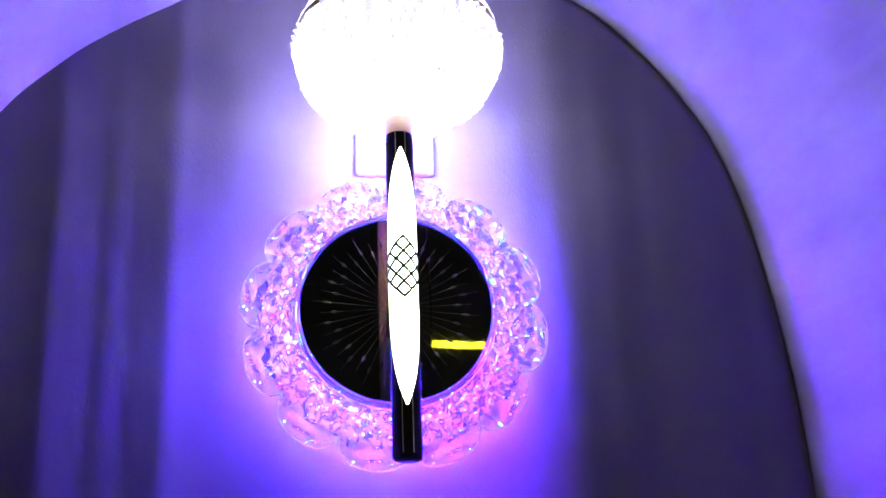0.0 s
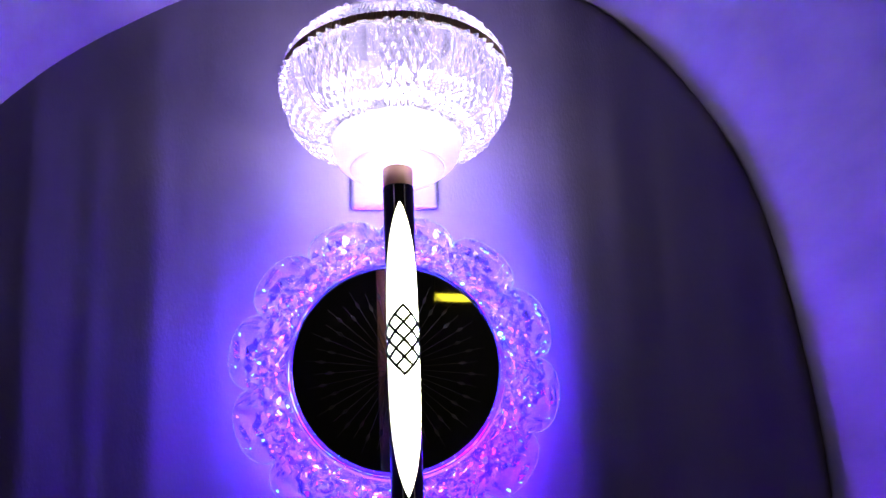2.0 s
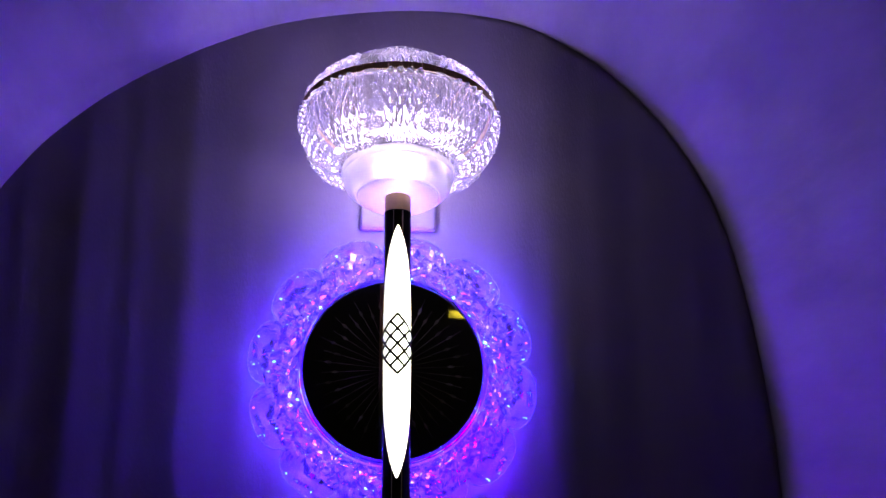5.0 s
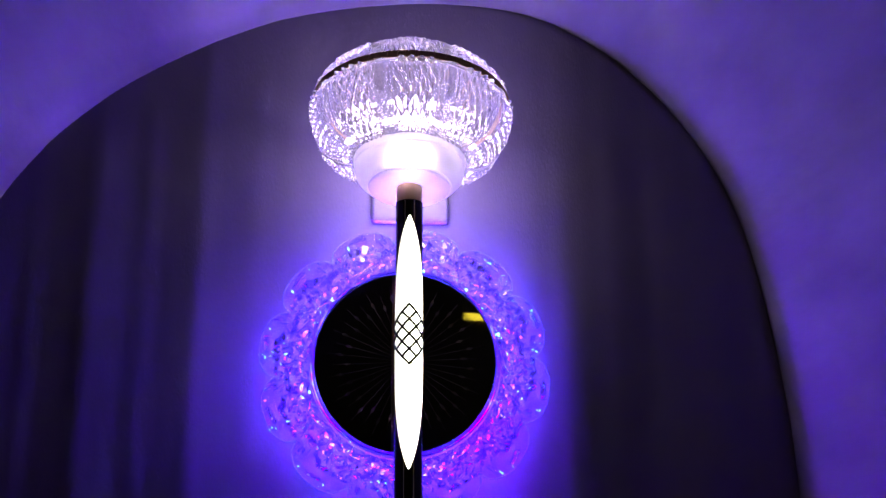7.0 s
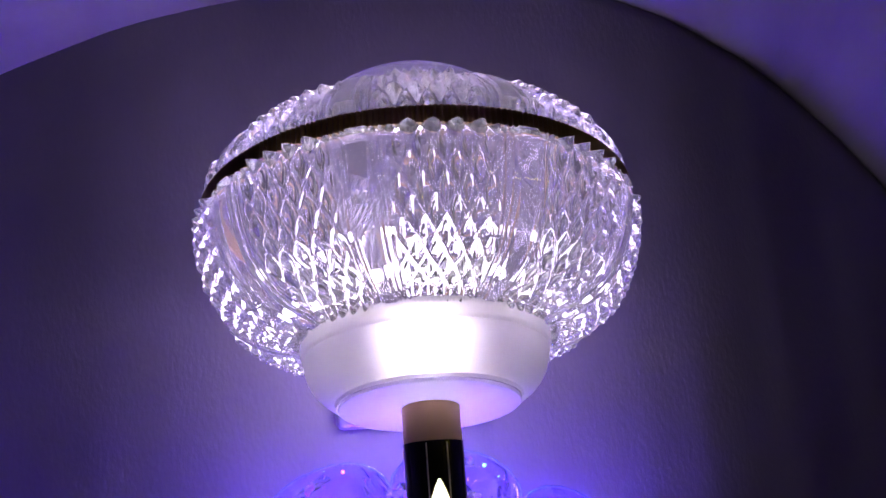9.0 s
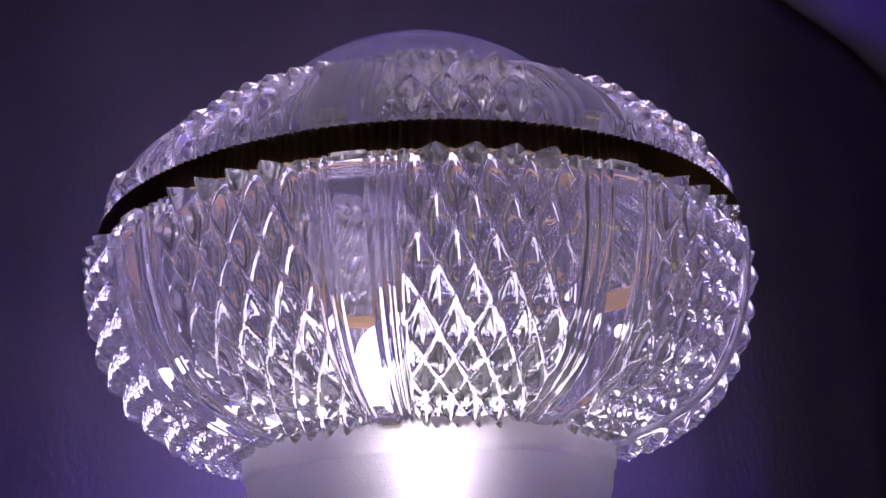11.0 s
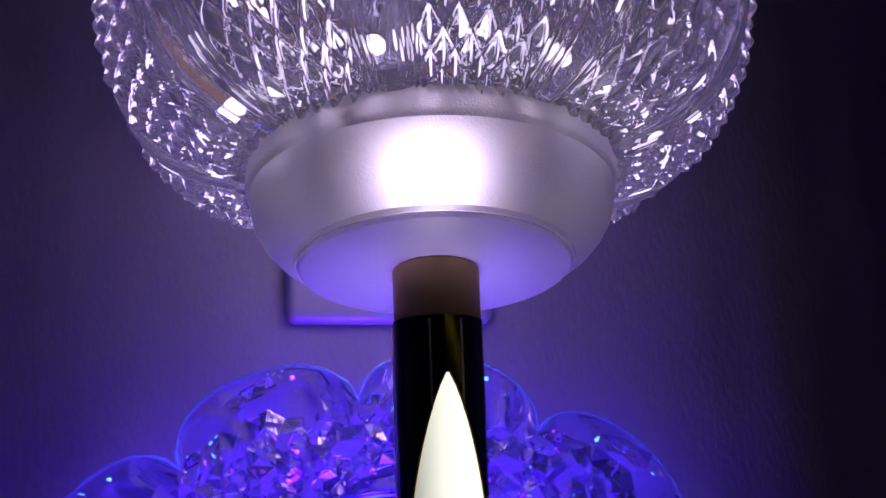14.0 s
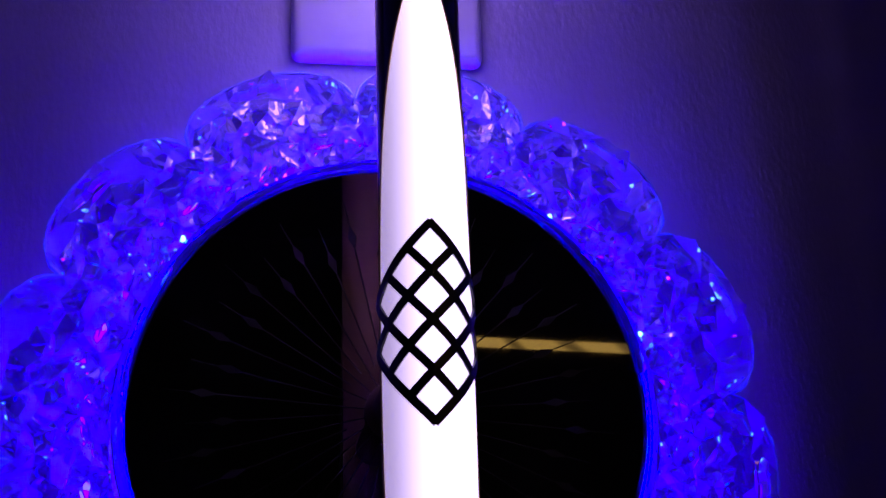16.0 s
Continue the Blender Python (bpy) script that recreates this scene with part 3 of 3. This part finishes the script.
def cut_glass(name, table, rows, knob, inner, cols=5, panels=9, squeeze=1.32, sub=6):
    """A moulded bowl: fields of swelling diamond points between reeded flutes; faint upright ribs inside."""
    table = [tuple(v) for v in spline(table, 6)]
    field, flute = 2 * cols * sub, 26
    per = field + flute
    around = per * panels
    step = 2 * math.pi / panels
    fa, ga = step * 0.68, step * 0.32
    turn0 = radians(-90 - 19) + ga / 2
    angles = []
    for s in range(panels):
        angles += [turn0 + s * step + (fa * i / field if i <= field else fa + ga * (i - field) / flute) for i in range(per)]

    def rise(k, j):
        if k <= field:
            p, q = (k / sub + j / sub) / 2, (k / sub - j / sub) / 2
            point = 1 - 2 * max(abs(p % 1 - 0.5), abs(q % 1 - 0.5))
            pillow = (abs(math.sin(math.pi * p)) * abs(math.sin(math.pi * q))) ** 0.6
            return knob * (0.55 * pillow + 0.45 * point) * min(1.0, k / sub, (field - k) / sub) ** 0.5
        f = abs((k - field) / flute * 2 - 1)
        if f < 0.42:
            return 0.0030
        reed = 0.5 - 0.5 * math.cos((f - 0.42) / 0.29 * 2 * math.pi)
        return 0.0024 * reed ** 0.7

    verts, faces = [], []
    total = rows * sub
    for j in range(total + 1):
        v = (j / total) ** squeeze
        r, z = along(table, v)
        (r0, z0), (r1, z1) = along(table, max(0, v - 0.04)), along(table, min(1, v + 0.04))
        d = Vector((r1 - r0, z1 - z0)).normalized()
        grow = (0.35 + 0.65 * r / 0.078) * min(1.0, 0.2 + 2.0 * j / sub)
        for i in range(around):
            h = rise(i % per, j) * grow
            verts.append(((r + d.y * h) * math.cos(angles[i]), (r + d.y * h) * math.sin(angles[i]), z - d.x * h))
    for j in range(total):
        for i in range(around):
            a, b = j * around + i, j * around + (i + 1) % around
            faces.append((a, b, b + around, a + around))
    base = len(verts)
    for r, z in inner:
        ribs = [r + 0.00024 * math.sin(i % per * 2 * math.pi / 6) * (r > 0.045 and i % per < field) for i in range(around)]
        verts += [(rr * math.cos(a), rr * math.sin(a), z) for rr, a in zip(ribs, angles)]
    for j in range(len(inner) - 1):
        for i in range(around):
            a, b = base + j * around + i, base + j * around + (i + 1) % around
            faces.append((b, a, a + around, b + around))
    curved = len(faces)
    for low, other in ((0, base), (total * around, base + (len(inner) - 1) * around)):
        for i in range(around):
            quad = (low + i, low + (i + 1) % around, other + (i + 1) % around, other + i)
            faces.append(quad[::-1] if low == 0 else quad)
    me = bpy.data.meshes.new(name)
    me.from_pydata(verts, [], faces)
    me.materials.append(BOWL_GLASS)
    me.polygons.foreach_set("use_smooth", [k < curved for k in range(len(faces))])
    me.update()
    return me


bowl = part("bowl", cut_glass("bowl", LOWER, 11, 0.0048, [(0.0400, 1.4445), (0.0500, 1.4488), (0.0580, 1.4525), (0.0640, 1.4575), (0.0685, 1.4640), (0.0714, 1.4710), (0.0730, 1.4780), (0.0738, 1.4840), (0.0738, 1.4879)]), lamp, "clear cut-crystal bowl with diamond points and flutes", HEAD)
dome = part("dome", cut_glass("dome", UPPER, 6, 0.0042, [(0.0715, 1.4945), (0.0708, 1.4985), (0.0680, 1.5030), (0.0630, 1.5075), (0.0565, 1.5120), (0.0490, 1.5165), (0.0400, 1.5212)], squeeze=1.0), lamp, "clear cut-crystal cover with a low crown", HEAD @ pose(0, 0, 0, 0, 0, -3))
knob = part("dome_cap", lathe("dome_cap", [(0, 1.5480), (0.0120, 1.5468), (0.0230, 1.5420), (0.0310, 1.5362), (0.0365, 1.5295), (0.0397, 1.5216), (0.0399, 1.5284), (0.0385, 1.5345), (0.0340, 1.5390), (0.0280, 1.5433), (0.0215, 1.5472), (0.0140, 1.5510), (0.0070, 1.5535), (0, 1.5545)], BOWL_GLASS, 64), lamp, "smooth clear glass cap", HEAD)
for ob in (bowl, dome, knob):
    ob.visible_shadow = False


def band():
    """A reeded metal band between bowl and cover."""
    n, verts, faces = 260, [], []
    for k in range(2 * n):
        a = math.pi * k / n
        r = 0.0785 + (0.0008 if k % 2 else 0.0)
        for rr, z in ((0.0730, 1.4881), (r, 1.4881), (r, 1.4943), (0.0730, 1.4943)):
            verts.append((rr * math.cos(a), rr * math.sin(a), z))
    for k in range(2 * n):
        for j in range(4):
            a, b = 4 * k + j, 4 * k + (j + 1) % 4
            c, d = (4 * (k + 1) + j) % (8 * n), (4 * (k + 1) + (j + 1) % 4) % (8 * n)
            faces.append((a, b, d, c))
    bm = bmesh.new()
    me = mesh("band", verts, faces, BRONZE)
    bm.from_mesh(me)
    bmesh.ops.recalc_face_normals(bm, faces=bm.faces)
    bm.to_mesh(me)
    bm.free()
    return me


part("band", band(), lamp, "reeded dark bronze band", HEAD)


# ---------------------------------------------------------------- yellow rope light over the camera
def rope_light():
    ob = new("rope_light")
    ob.location = (0.192, -0.25, 1.615)
    n, verts, faces = 8, [], []
    length, steps = 1.506, 150
    for k in range(steps + 1):
        x = length * k / steps
        for j in range(n):
            a = 2 * math.pi * j / n
            verts.append((x, 0.0065 * math.cos(a), 0.0065 * math.sin(a) - 0.02 * math.sin(math.pi * k / steps)))
    for k in range(steps):
        for j in range(n):
            a, b = k * n + j, k * n + (j + 1) % n
            faces.append((a, b, b + n, a + n))
    part("tube", mesh("tube", verts, faces, ROPE, True), ob, "glowing yellow tube")
    cord = lathe("cord", [(0, 0), (0.0015, 0), (0.0015, TOP - 1.615), (0, TOP - 1.615)], DARK, 10)
    part("cord", cord, ob, "thin black hanging cord")
    return tagged(ob, "yellow glowing LED rope light strung across the room", "rope light")


rope_light()
